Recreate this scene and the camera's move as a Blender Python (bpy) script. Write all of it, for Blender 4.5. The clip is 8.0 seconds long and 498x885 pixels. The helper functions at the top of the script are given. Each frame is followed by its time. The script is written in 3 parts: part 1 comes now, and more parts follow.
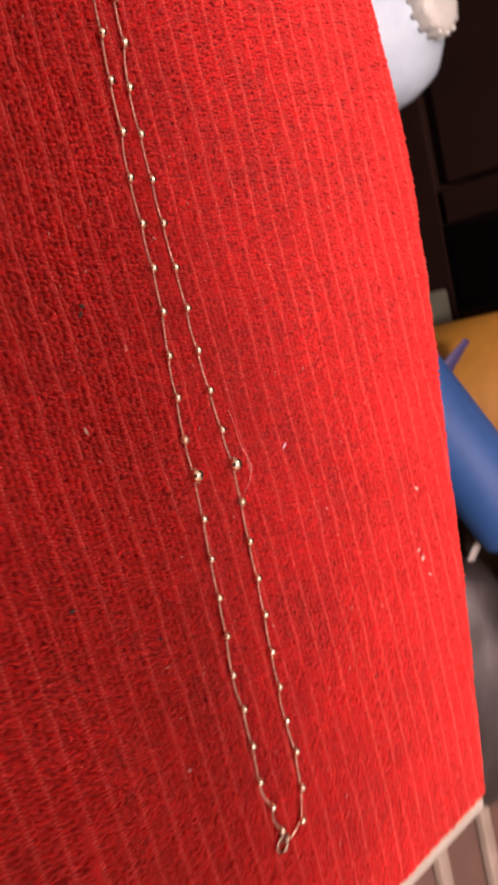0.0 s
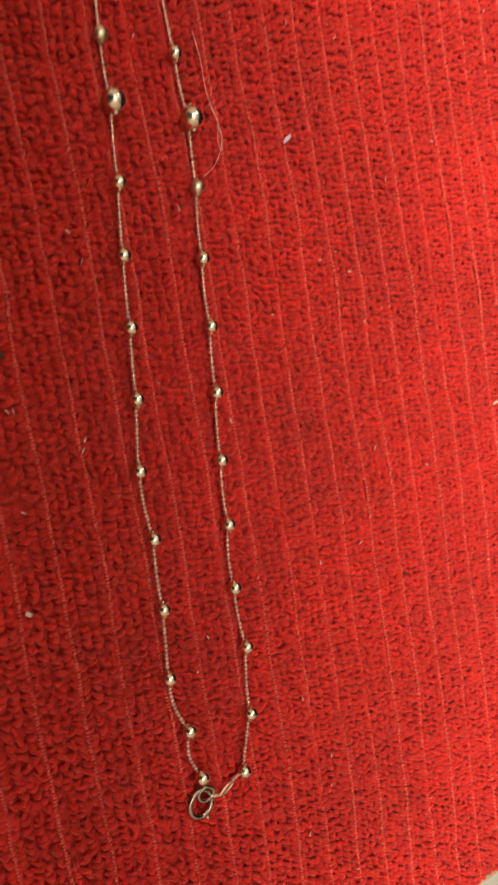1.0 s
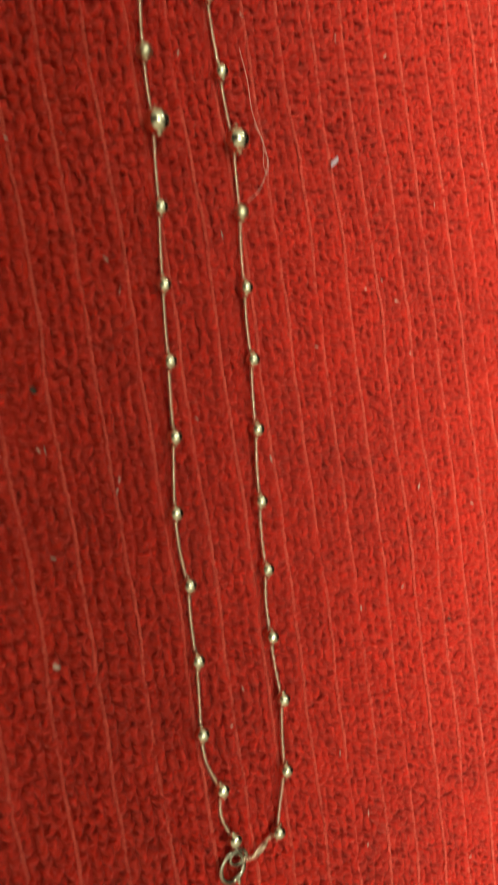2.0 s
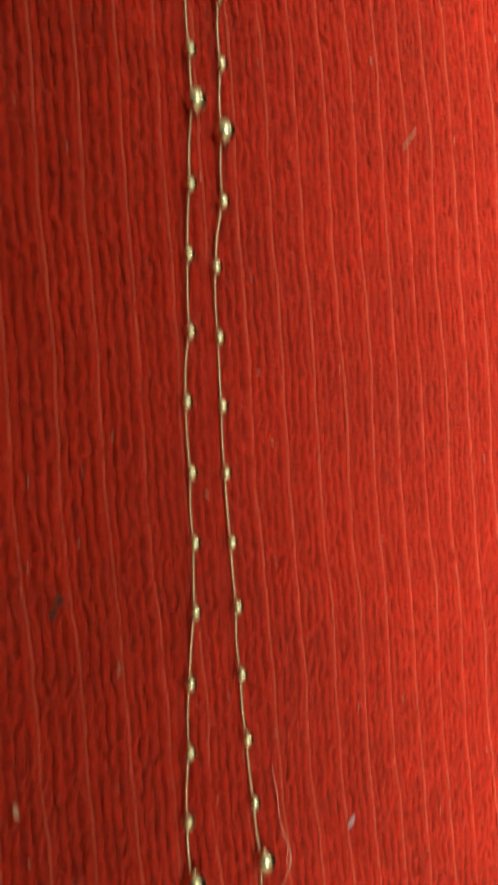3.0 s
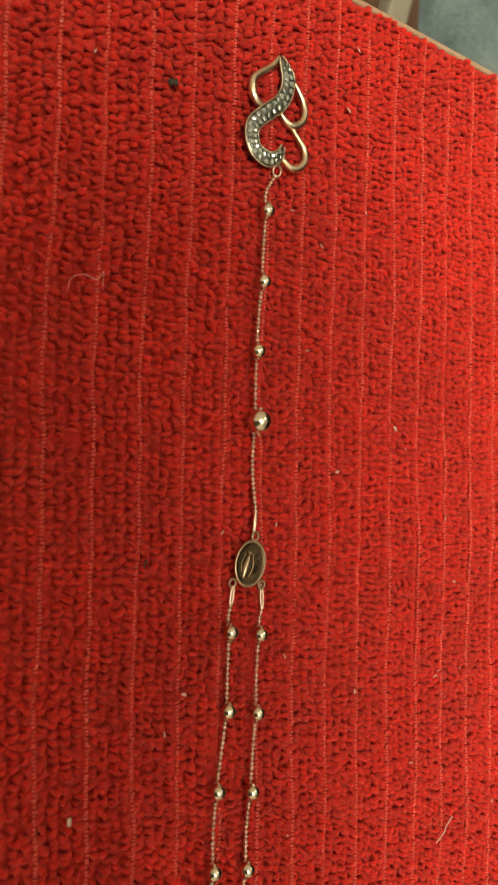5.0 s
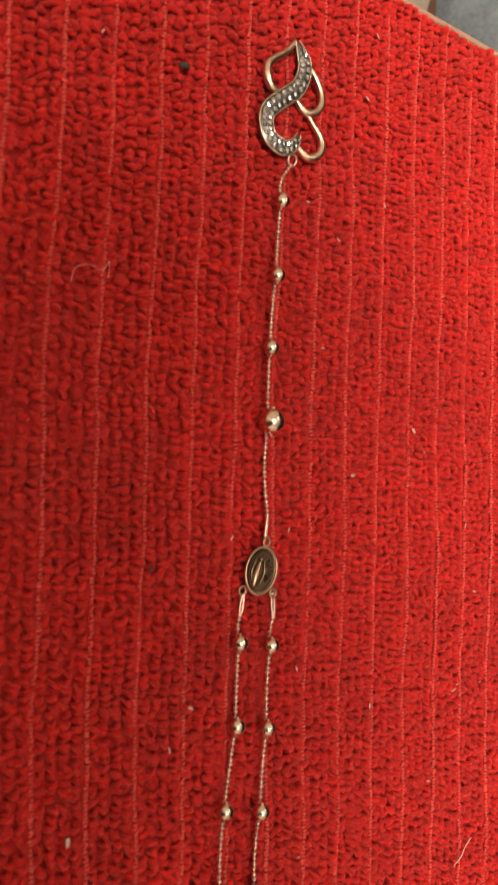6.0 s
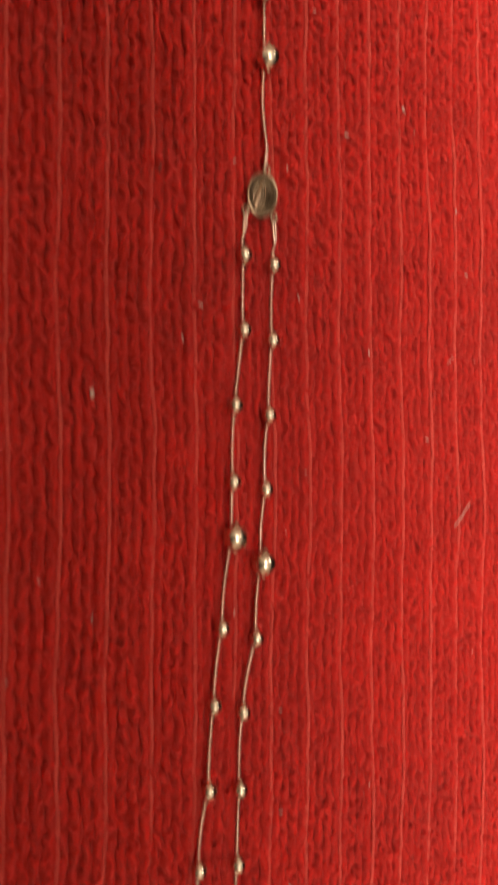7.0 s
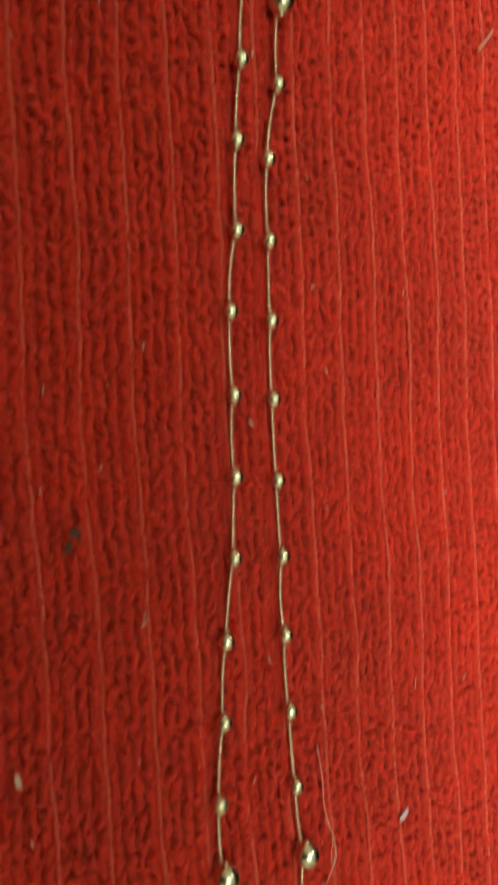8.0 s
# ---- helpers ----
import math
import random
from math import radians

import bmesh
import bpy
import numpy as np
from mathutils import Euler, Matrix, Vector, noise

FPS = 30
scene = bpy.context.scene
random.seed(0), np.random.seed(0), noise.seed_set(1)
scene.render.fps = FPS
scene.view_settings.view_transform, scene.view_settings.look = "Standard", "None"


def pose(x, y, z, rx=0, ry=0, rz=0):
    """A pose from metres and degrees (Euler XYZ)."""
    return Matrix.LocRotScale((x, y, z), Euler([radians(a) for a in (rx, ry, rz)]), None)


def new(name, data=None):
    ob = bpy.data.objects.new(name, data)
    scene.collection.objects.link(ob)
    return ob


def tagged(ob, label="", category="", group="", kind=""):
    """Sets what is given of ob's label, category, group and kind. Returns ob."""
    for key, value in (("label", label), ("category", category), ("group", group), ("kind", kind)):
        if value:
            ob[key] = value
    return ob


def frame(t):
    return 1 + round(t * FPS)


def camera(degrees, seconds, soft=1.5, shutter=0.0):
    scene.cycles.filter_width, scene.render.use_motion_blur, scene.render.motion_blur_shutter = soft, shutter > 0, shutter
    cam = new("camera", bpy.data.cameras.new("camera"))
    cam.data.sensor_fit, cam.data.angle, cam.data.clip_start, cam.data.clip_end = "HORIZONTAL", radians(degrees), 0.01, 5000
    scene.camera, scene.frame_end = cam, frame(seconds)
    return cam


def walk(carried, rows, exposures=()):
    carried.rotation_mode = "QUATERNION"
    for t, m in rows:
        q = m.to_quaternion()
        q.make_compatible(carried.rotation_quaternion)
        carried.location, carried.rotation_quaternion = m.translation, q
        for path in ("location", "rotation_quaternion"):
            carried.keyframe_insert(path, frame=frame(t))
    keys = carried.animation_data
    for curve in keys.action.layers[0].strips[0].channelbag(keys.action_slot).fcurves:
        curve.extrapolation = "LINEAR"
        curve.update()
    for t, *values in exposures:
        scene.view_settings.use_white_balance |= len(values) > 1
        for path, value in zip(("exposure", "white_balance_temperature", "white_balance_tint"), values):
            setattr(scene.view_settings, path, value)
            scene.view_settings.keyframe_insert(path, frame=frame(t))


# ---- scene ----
cam = camera(33.62, 8.0, soft=1.5, shutter=0.38)
PATH = [
    (0, pose(-0.15966, -0.16372, 0.19268, 3.579, -43.188, -17.171)),
    (0.2, pose(-0.14177, -0.19090, 0.18060, 5.083, -41.761, -12.623)),
    (0.5, pose(-0.11135, -0.22423, 0.15225, 4.269, -40.080, -9.804)),
    (1, pose(-0.08247, -0.25852, 0.12632, 2.053, -37.655, -8.078)),
    (1.5, pose(-0.07923, -0.26178, 0.11506, 0.985, -37.045, -7.621)),
    (1.7, pose(-0.07931, -0.26272, 0.11454, 1.415, -36.865, -7.422)),
    (2.8, pose(-0.08621, -0.15687, 0.12904, 1.422, -36.426, -2.975)),
    (3, pose(-0.08697, -0.12401, 0.13008, 0.869, -36.364, -1.892)),
    (3.5, pose(-0.08573, -0.07196, 0.12880, 0.447, -36.369, 0.704)),
    (4, pose(-0.08352, -0.02196, 0.12363, -1.522, -36.169, 2.835)),
    (4.5, pose(-0.08511, 0.00410, 0.11863, -1.632, -36.134, 4.319)),
    (4.7, pose(-0.08685, 0.01223, 0.11673, -1.459, -36.390, 4.768)),
    (5.8, pose(-0.08225, 0.01850, 0.11293, -0.946, -35.340, 5.906)),
    (6, pose(-0.08212, 0.01535, 0.10996, -1.053, -35.395, 5.809)),
    (6.5, pose(-0.08628, -0.00282, 0.11497, -1.362, -34.855, 5.151)),
    (7, pose(-0.08216, -0.05023, 0.12105, 0.159, -34.349, 3.647)),
    (7.5, pose(-0.07737, -0.09956, 0.11438, 1.083, -35.202, 1.673)),
    (8, pose(-0.07810, -0.13772, 0.10921, 0.246, -34.985, -0.152)),
]

LAMPS = [((-0.95, -0.20, 1.88), 245.0, 0.16), ((0.65, 0.85, 1.78), 15.0, 0.12)]
EXPOSURES = [(0.0, 0.65, 6900, 52), (0.5, 0.50, 6900, 38), (1.0, 0.33, 6500, 12), (1.5, 0.43, 5800, -16), (3.0, 0.27, 6500, -24), (3.5, 0.27, 6700, -24), (4.5, 0.25, 6800, -15), (6.0, 0.33, 6900, 30), (6.5, 0.36, 6900, 34),
             (7.5, 0.11, 6500, -4), (8.0, 0.30, 6050, -28)]
walk(cam, PATH, EXPOSURES)
cam.data.dof.use_dof = True
cam.data.dof.focus_distance = 0.165
cam.data.dof.aperture_fstop = 62.0

FLOOR = -0.20

# ---- light ----
world = bpy.data.worlds.new("room_world")
world.use_nodes = True
world.node_tree.nodes["Background"].inputs[0].default_value = (0.05, 0.045, 0.04, 1)
world.node_tree.nodes["Background"].inputs[1].default_value = 0.3
scene.world = world

for at, power, size in LAMPS:
    lamp_data = bpy.data.lights.new("bulb_light", "POINT")
    lamp_data.shadow_soft_size, lamp_data.energy, lamp_data.color = size, power, (1.0, 0.90, 0.76)
    new("bulb_light", lamp_data).location = at


# ---- materials ----
def material(name, base, rough=0.6, metal=0.0, tint=None, scale=200.0, bump=0.0, bump_scale=2000.0, island=0.0, per_object=0.0, sheen=0.0, sheen_tint=(1, 1, 1), grain=0.5, ior=1.5, soft=0.0, spec=0.5):
    """Two-scale colour variation, fine relief and rough wear."""
    mat = bpy.data.materials.new(name)
    mat.use_nodes = True
    nodes, links = mat.node_tree.nodes, mat.node_tree.links
    bsdf = nodes["Principled BSDF"]
    bsdf.inputs["Roughness"].default_value = rough
    bsdf.inputs["Metallic"].default_value = metal
    bsdf.inputs["IOR"].default_value = ior
    bsdf.inputs["Specular IOR Level"].default_value = spec
    bsdf.inputs["Subsurface Weight"].default_value = soft
    bsdf.inputs["Subsurface Scale"].default_value = 0.0010
    bsdf.inputs["Subsurface Radius"].default_value = (1.0, 0.25, 0.15)
    bsdf.inputs["Sheen Weight"].default_value = sheen
    bsdf.inputs["Sheen Tint"].default_value = (*sheen_tint, 1)
    bsdf.inputs["Sheen Roughness"].default_value = 0.6
    coord = nodes.new("ShaderNodeTexCoord")
    big, small = nodes.new("ShaderNodeTexNoise"), nodes.new("ShaderNodeTexNoise")
    big.inputs["Scale"].default_value, small.inputs["Scale"].default_value = scale, scale * 11
    big.inputs["Detail"].default_value = 4
    for n in (big, small):
        links.new(coord.outputs["Object"], n.inputs["Vector"])
    add = nodes.new("ShaderNodeMath")
    add.operation = "MULTIPLY_ADD"
    links.new(small.outputs["Fac"], add.inputs[0])
    add.inputs[1].default_value = grain
    links.new(big.outputs["Fac"], add.inputs[2])
    value = add.outputs[0]
    if island or per_object:
        info = nodes.new("ShaderNodeNewGeometry" if island else "ShaderNodeObjectInfo")
        more = nodes.new("ShaderNodeMath")
        more.operation = "MULTIPLY_ADD"
        links.new(info.outputs["Random Per Island" if island else "Random"], more.inputs[0])
        more.inputs[1].default_value = island or per_object
        links.new(value, more.inputs[2])
        value = more.outputs[0]
    spread = nodes.new("ShaderNodeMapRange")
    top = 0.7 + 0.7 * grain + (island or per_object)
    spread.inputs["From Min"].default_value, spread.inputs["From Max"].default_value = 0.3 + 0.3 * grain, top
    links.new(value, spread.inputs["Value"])
    mix = nodes.new("ShaderNodeMix")
    mix.data_type = "RGBA"
    mix.inputs["A"].default_value = (*base, 1)
    mix.inputs["B"].default_value = (*(tint or tuple(c * 0.7 for c in base)), 1)
    links.new(spread.outputs["Result"], mix.inputs["Factor"])
    links.new(mix.outputs["Result"], bsdf.inputs["Base Color"])
    if bump:
        fine, relief = nodes.new("ShaderNodeTexNoise"), nodes.new("ShaderNodeBump")
        fine.inputs["Scale"].default_value, fine.inputs["Detail"].default_value = bump_scale, 3
        relief.inputs["Strength"].default_value, relief.inputs["Distance"].default_value = bump, 0.5 / bump_scale
        links.new(coord.outputs["Object"], fine.inputs["Vector"])
        links.new(fine.outputs["Fac"], relief.inputs["Height"])
        links.new(relief.outputs["Normal"], bsdf.inputs["Normal"])
    return mat


TERRY = material("red_terry", (0.55, 0.0125, 0.0066), 0.95, tint=(0.30, 0.0060, 0.0034), scale=22, bump=1.0, bump_scale=3600, island=0.25, sheen=0.16, sheen_tint=(1.0, 0.28, 0.18), soft=0.8, spec=0.5)
CORD = material("red_cord", (0.64, 0.092, 0.066), 0.9, tint=(0.47, 0.028, 0.018), scale=60, bump=0.4, bump_scale=5000, island=0.5, sheen=0.3, sheen_tint=(1.0, 0.45, 0.35))
BACKING = material("red_backing", (0.42, 0.008, 0.0045), 0.95, scale=300, bump=0.6, bump_scale=2500)
GOLD = material("pale_gold", (0.87, 0.84, 0.70), 0.22, 1.0, tint=(0.66, 0.57, 0.40), scale=400, bump=0.05, bump_scale=3000)
GOLD_CHAIN = material("rose_gold_chain", (0.92, 0.74, 0.60), 0.32, 1.0, tint=(0.62, 0.46, 0.35), scale=600)
GOLD_DULL = material("dull_gold", (0.72, 0.66, 0.46), 0.34, 1.0, tint=(0.56, 0.50, 0.36), scale=900, bump=0.1, bump_scale=4000)
SATIN = material("satin_gold", (0.80, 0.66, 0.48), 0.30, 1.0, tint=(0.60, 0.46, 0.31), scale=700, bump=0.1, bump_scale=3000)
DARK_GOLD = material("deep_gold", (0.13, 0.095, 0.055), 0.30, 1.0, tint=(0.06, 0.042, 0.024), scale=900, bump=0.2, bump_scale=2500)
BRONZE = material("worn_bronze_gold", (0.46, 0.34, 0.23), 0.30, 1.0, tint=(0.28, 0.20, 0.13), scale=900, bump=0.15, bump_scale=3000)
SILVER = material("rhodium_silver", (0.30, 0.31, 0.28), 0.32, 1.0, tint=(0.14, 0.145, 0.13), scale=900)
STEEL = material("clasp_metal", (0.50, 0.43, 0.36), 0.24, 1.0, tint=(0.32, 0.27, 0.22), scale=700)
LINT = material("white_lint", (0.55, 0.42, 0.36), 0.9, tint=(0.40, 0.24, 0.20), scale=800, bump=0.5, bump_scale=3000)
LILAC = material("lilac_lint", (0.42, 0.30, 0.40), 0.9, tint=(0.55, 0.42, 0.48), scale=800)
DARK_LINT = material("dark_crumb", (0.045, 0.035, 0.025), 0.9, tint=(0.02, 0.02, 0.015), scale=800)
HAIR = material("pale_thread", (0.70, 0.42, 0.36), 0.7, tint=(0.55, 0.25, 0.22), scale=500)
BOARD = material("beige_board", (0.33, 0.35, 0.30), 0.8, tint=(0.25, 0.26, 0.22), scale=25, bump=0.3, bump_scale=600)
FLOORWOOD = material("brown_floorboards", (0.085, 0.042, 0.022), 0.5, tint=(0.04, 0.018, 0.01), scale=9, bump=0.2, bump_scale=120, per_object=0.4)
DARKWOOD = material("dark_brown_wood", (0.009, 0.0038, 0.0026), 0.85, spec=0.04, tint=(0.004, 0.002, 0.0015), scale=14, bump=0.2, bump_scale=250)
BEIGEBROWN = material("beige_brown_paint", (0.085, 0.062, 0.047), 0.8, tint=(0.06, 0.044, 0.033), scale=8, bump=0.2, bump_scale=300)
# glossless black: the darkness inside the cabinet's compartment, put into the colour
NICHE_SHADE = material("niche_shade", (0.001, 0.0008, 0.0008), 0.95, spec=0.0, scale=30)
PALEBLUE = material("pale_blue_plastic", (0.29, 0.40, 0.45), 0.5, tint=(0.20, 0.29, 0.35), spec=0.2, scale=8, bump=0.05, bump_scale=200)
CAPWHITE = material("cap_white", (0.33, 0.37, 0.34), 0.6, tint=(0.22, 0.25, 0.23), scale=40)
WHITE = material("white_plastic", (0.30, 0.32, 0.29), 0.6, tint=(0.18, 0.19, 0.17), scale=30)
BLUE = material("blue_plastic", (0.008, 0.055, 0.17), 0.6, spec=0.25, tint=(0.006, 0.040, 0.12), scale=14, bump=0.1, bump_scale=300)
NAVY = material("navy_strap", (0.015, 0.015, 0.07), 0.6, scale=60, bump=0.3, bump_scale=1500)
OCHRE = material("ochre_tub", (0.20, 0.100, 0.011), 0.6, tint=(0.14, 0.068, 0.008), spec=0.2, scale=12, bump=0.15, bump_scale=300)
LEATHER = material("black_leather", (0.016, 0.0155, 0.015), 0.5, spec=0.35, tint=(0.009, 0.007, 0.007), scale=30, bump=0.35, bump_scale=500)
TEAL = material("grey_teal_card", (0.05, 0.056, 0.04), 0.8, spec=0.1, scale=40)
DENIM = material("grey_blue_cloth", (0.13, 0.18, 0.18), 0.9, tint=(0.03, 0.05, 0.06), scale=45, bump=0.5, bump_scale=1200, sheen=0.2)
CREAM = material("cream_wood", (0.22, 0.20, 0.16), 0.7, tint=(0.15, 0.13, 0.10), scale=30, bump=0.2, bump_scale=500)
REDBROWN = material("red_brown_panel", (0.085, 0.048, 0.034), 0.7, tint=(0.06, 0.034, 0.025), scale=30, bump=0.2, bump_scale=500)
WALLPAINT = material("warm_wall_paint", (0.35, 0.29, 0.23), 0.85, tint=(0.30, 0.25, 0.20), scale=3, bump=0.15, bump_scale=300)
CEILINGPAINT = material("ceiling_paint", (0.48, 0.45, 0.41), 0.9, scale=3, bump=0.1, bump_scale=200)

STONE = bpy.data.materials.new("clear_stone")
STONE.use_nodes = True
_b = STONE.node_tree.nodes["Principled BSDF"]
_b.inputs["Base Color"].default_value = (0.48, 0.54, 0.50, 1)
_b.inputs["Roughness"].default_value = 0.12
_b.inputs["Metallic"].default_value = 0.75
_b.inputs["IOR"].default_value = 2.2


# ---- mesh helpers ----
def part(name, bm, mat, parent=None, label="", smooth=True):
    """One mesh object from a bmesh or from (verts, faces)."""
    me = bpy.data.meshes.new(name)
    if isinstance(bm, tuple):
        me.from_pydata([tuple(v) for v in bm[0]], [], [tuple(f) for f in bm[1]])
    else:
        bmesh.ops.recalc_face_normals(bm, faces=bm.faces)
        bm.to_mesh(me)
        bm.free()
    if smooth:
        me.polygons.foreach_set("use_smooth", [True] * len(me.polygons))
    me.materials.append(mat)
    ob = new(name, me)
    ob.parent = parent
    return tagged(ob, label) if label else ob


def bulk(name, verts, quads, mat, parent=None):
    """A large joined mesh of quads from arrays."""
    me = bpy.data.meshes.new(name)
    n = len(quads)
    me.vertices.add(len(verts))
    me.vertices.foreach_set("co", np.ascontiguousarray(verts, dtype=np.float32).ravel())
    me.loops.add(n * 4)
    me.loops.foreach_set("vertex_index", np.ascontiguousarray(quads, dtype=np.int32).ravel())
    me.polygons.add(n)
    me.polygons.foreach_set("loop_start", np.arange(0, n * 4, 4, dtype=np.int32))
    me.polygons.foreach_set("use_smooth", np.ones(n, dtype=bool))
    me.update(calc_edges=True)
    me.materials.append(mat)
    ob = new(name, me)
    ob.parent = parent
    return ob


def add_box(bm, lo, hi, bevel=0.0, turn=None):
    m = Matrix.Translation([(a + b) / 2 for a, b in zip(lo, hi)]) @ Matrix.Diagonal([b - a for a, b in zip(lo, hi)] + [1])
    made = bmesh.ops.create_cube(bm, size=1.0, matrix=(turn @ m) if turn else m)
    if bevel:
        edges = list({e for v in made["verts"] for e in v.link_edges})
        bmesh.ops.bevel(bm, geom=edges, offset=bevel, segments=2, affect="EDGES", profile=0.6)
    return bm


def box(lo, hi, bevel=0.0, turn=None):
    return add_box(bmesh.new(), lo, hi, bevel, turn)


def spin(profile, sides=40, centre=(0, 0, 0)):
    """A turned form from (radius, height) rows."""
    bm = bmesh.new()
    rings = []
    for r, z in profile:
        rings.append([bm.verts.new((centre[0] + r * math.cos(k * math.tau / sides), centre[1] + r * math.sin(k * math.tau / sides), centre[2] + z)) for k in range(sides)])
    for a, b in zip(rings, rings[1:]):
        for k in range(sides):
            bm.faces.new((a[k], a[(k + 1) % sides], b[(k + 1) % sides], b[k]))
    bm.faces.new(rings[0][::-1])
    bm.faces.new(rings[-1])
    return bm


def smooth_path(points, steps=8, closed=False):
    """Catmull-Rom through the points."""
    p = [Vector(q) for q in points]
    n = len(p)
    out = []
    for i in range(n if closed else n - 1):
        a, b = p[i], p[(i + 1) % n]
        before = p[i - 1] if (i or closed) else a * 2 - b
        after = p[(i + 2) % n] if (closed or i + 2 < n) else b * 2 - a
        for k in range(steps):
            t = k / steps
            out.append(0.5 * (2 * a + (b - before) * t + (2 * before - 5 * a + 4 * b - after) * t * t + (3 * a - before - 3 * b + after) * t ** 3))
    if not closed:
        out.append(p[-1])
    return out


def tube(bm, path, radius, sides=8, closed=False, squash=1.0):
    """A tube along a path; radius is a number or a function of 0..1. squash flattens it in z."""
    n, rings = len(path), []
    side = None
    for i, q in enumerate(path):
        ahead = (path[(i + 1) % n] if (closed or i + 1 < n) else q) - (path[i - 1] if (closed or i) else q)
        ahead.normalize()
        up = Vector((0, 0, 1)) if abs(ahead.z) < 0.9 else Vector((1, 0, 0))
        side = ahead.cross(up).normalized()
        over = side.cross(ahead).normalized()
        r = radius(i / max(1, n - 1)) if callable(radius) else radius
        rings.append([bm.verts.new(q + side * r * math.cos(a) + over * r * squash * math.sin(a)) for a in (k * math.tau / sides for k in range(sides))])
    pairs = list(zip(rings, rings[1:])) + ([(rings[-1], rings[0])] if closed else [])
    for a, b in pairs:
        for k in range(sides):
            bm.faces.new((a[k], a[(k + 1) % sides], b[(k + 1) % sides], b[k]))
    if not closed:
        bm.faces.new(rings[0][::-1])
        bm.faces.new(rings[-1])
    return bm


def ring_path(centre, rx, ry, turn=0.0, tilt=0.0, n=24):
    m = Matrix.Translation(centre) @ Matrix.Rotation(turn, 4, "Z") @ Matrix.Rotation(tilt, 4, "X")
    return [m @ Vector((rx * math.cos(k * math.tau / n), ry * math.sin(k * math.tau / n), 0)) for k in range(n)]


def empty(name, at, label, category, group=""):
    ob = new(name)
    ob.empty_display_size = 0.01
    ob.location = at
    return tagged(ob, label, category, group)


def under(parent, ob):
    """Parents ob, keeping its place."""
    ob.parent = parent
    ob.matrix_parent_inverse = Matrix.Translation(parent.location).inverted()
    return ob


# ---- the room ----
X0, X1, Y0, Y1, TOP = -2.6, 1.72, -2.0, 2.0, 2.25
T = 0.1
tagged(part("floor", box((X0, Y0, FLOOR - T), (X1, Y1, FLOOR - 0.004)), DARKWOOD, smooth=False), "dark wooden subfloor under brown floorboards", "floor", kind="structure")
tagged(part("ceiling", box((X0, Y0, TOP), (X1, Y1, TOP + T)), CEILINGPAINT, smooth=False), "plain off-white painted ceiling", "ceiling", kind="structure")
for wall_name, lo, hi in (("wall_east", (X1, Y0 - T, FLOOR - T), (X1 + T, Y1 + T, TOP + T)), ("wall_west", (X0 - T, Y0 - T, FLOOR - T), (X0, Y1 + T, TOP + T)),
                          ("wall_north", (X0, Y1, FLOOR - T), (X1, Y1 + T, TOP + T)), ("wall_south", (X0, Y0 - T, FLOOR - T), (X1, Y0, TOP + T))):
    tagged(part(wall_name, box(lo, hi), WALLPAINT, smooth=False), "plain warm beige painted wall", "wall", kind="structure")

# unseen slab, added to keep the main lamp off the towel's left side
tagged(part("shade_slab", box((-0.40, -0.35, FLOOR), (-0.27, 0.02, 0.622), 0.02), BEIGEBROWN, smooth=False), "plain low beige brown slab, added unseen to shade the towel's left", "wall", kind="structure")

for (lx, ly, lz), _, _ in LAMPS:
    pendant_lamp = empty("pendant_lamp", (lx, ly, TOP), "plain white pendant lamp holder on a ceiling cord", "lamp", "pendant lamps")
    under(pendant_lamp, part("ceiling_rose", spin([(0.05, TOP - 0.02), (0.055, TOP - 0.012), (0.055, TOP)], 32, (lx, ly, 0)), WHITE))
    under(pendant_lamp, part("cable", spin([(0.004, lz + 0.25), (0.004, TOP - 0.018)], 10, (lx, ly, 0)), WHITE))
    under(pendant_lamp, part("holder", spin([(0.022, lz + 0.205), (0.026, lz + 0.215), (0.022, lz + 0.25), (0.008, lz + 0.262)], 28, (lx, ly, 0)), WHITE))


# ---- the towel ----
END_NEAR, END_FAR, LEFT = -0.388, 0.112, -0.20
EDGE_R = 0.009
PITCH = 0.0082
CLOTH = 0.0020
rng = np.random.default_rng(7)


def lay(y):
    """Height of the pile's top along the towel: it arches very slightly."""
    return 0.0008 - 0.105 * (np.asarray(y) + 0.12) ** 2 - 0.0010 * np.clip((np.asarray(y) - 0.035) / 0.04, 0, 1)


_ey = np.linspace(END_NEAR - 0.02, END_FAR + 0.02, 300)
_ex = np.interp(_ey, [-0.39, -0.336, -0.285, -0.235, -0.188, -0.14, -0.117, -0.09, -0.05, 0.10], [0.1225, 0.1270, 0.1315, 0.1340, 0.1388, 0.1424, 0.1436, 0.1426, 0.1378, 0.1330])
_ex = np.convolve(np.pad(_ex, 10, mode="edge"), np.ones(21) / 21, mode="valid")


def edge(y):
    """Where the towel turns down over the support."""
    return np.interp(np.asarray(y), _ey, _ex) + 0.0003 * np.sin(np.asarray(y) * 190)


_wy = np.linspace(END_NEAR - 0.02, END_FAR + 0.02, 400)
_wx = np.interp(_wy, [-0.383, -0.339, -0.30, -0.27, -0.24, -0.203, -0.13, -0.073, -0.047, 0.02, 0.095], [0.0285, 0.0257, 0.0225, 0.0199, 0.0176, 0.0138, 0.0082, 0.0057, 0.0042, 0.0002, -0.0009])
_wx = np.convolve(np.pad(_wx, 15, mode="edge"), np.ones(31) / 31, mode="valid")


def weave(y):
    """How far the woven rows wander sideways."""
    y = np.asarray(y)
    return np.interp(y, _wy, _wx) + 0.00025 * np.sin(y * 110 + 1) + 0.0001 * np.sin(y * 390)


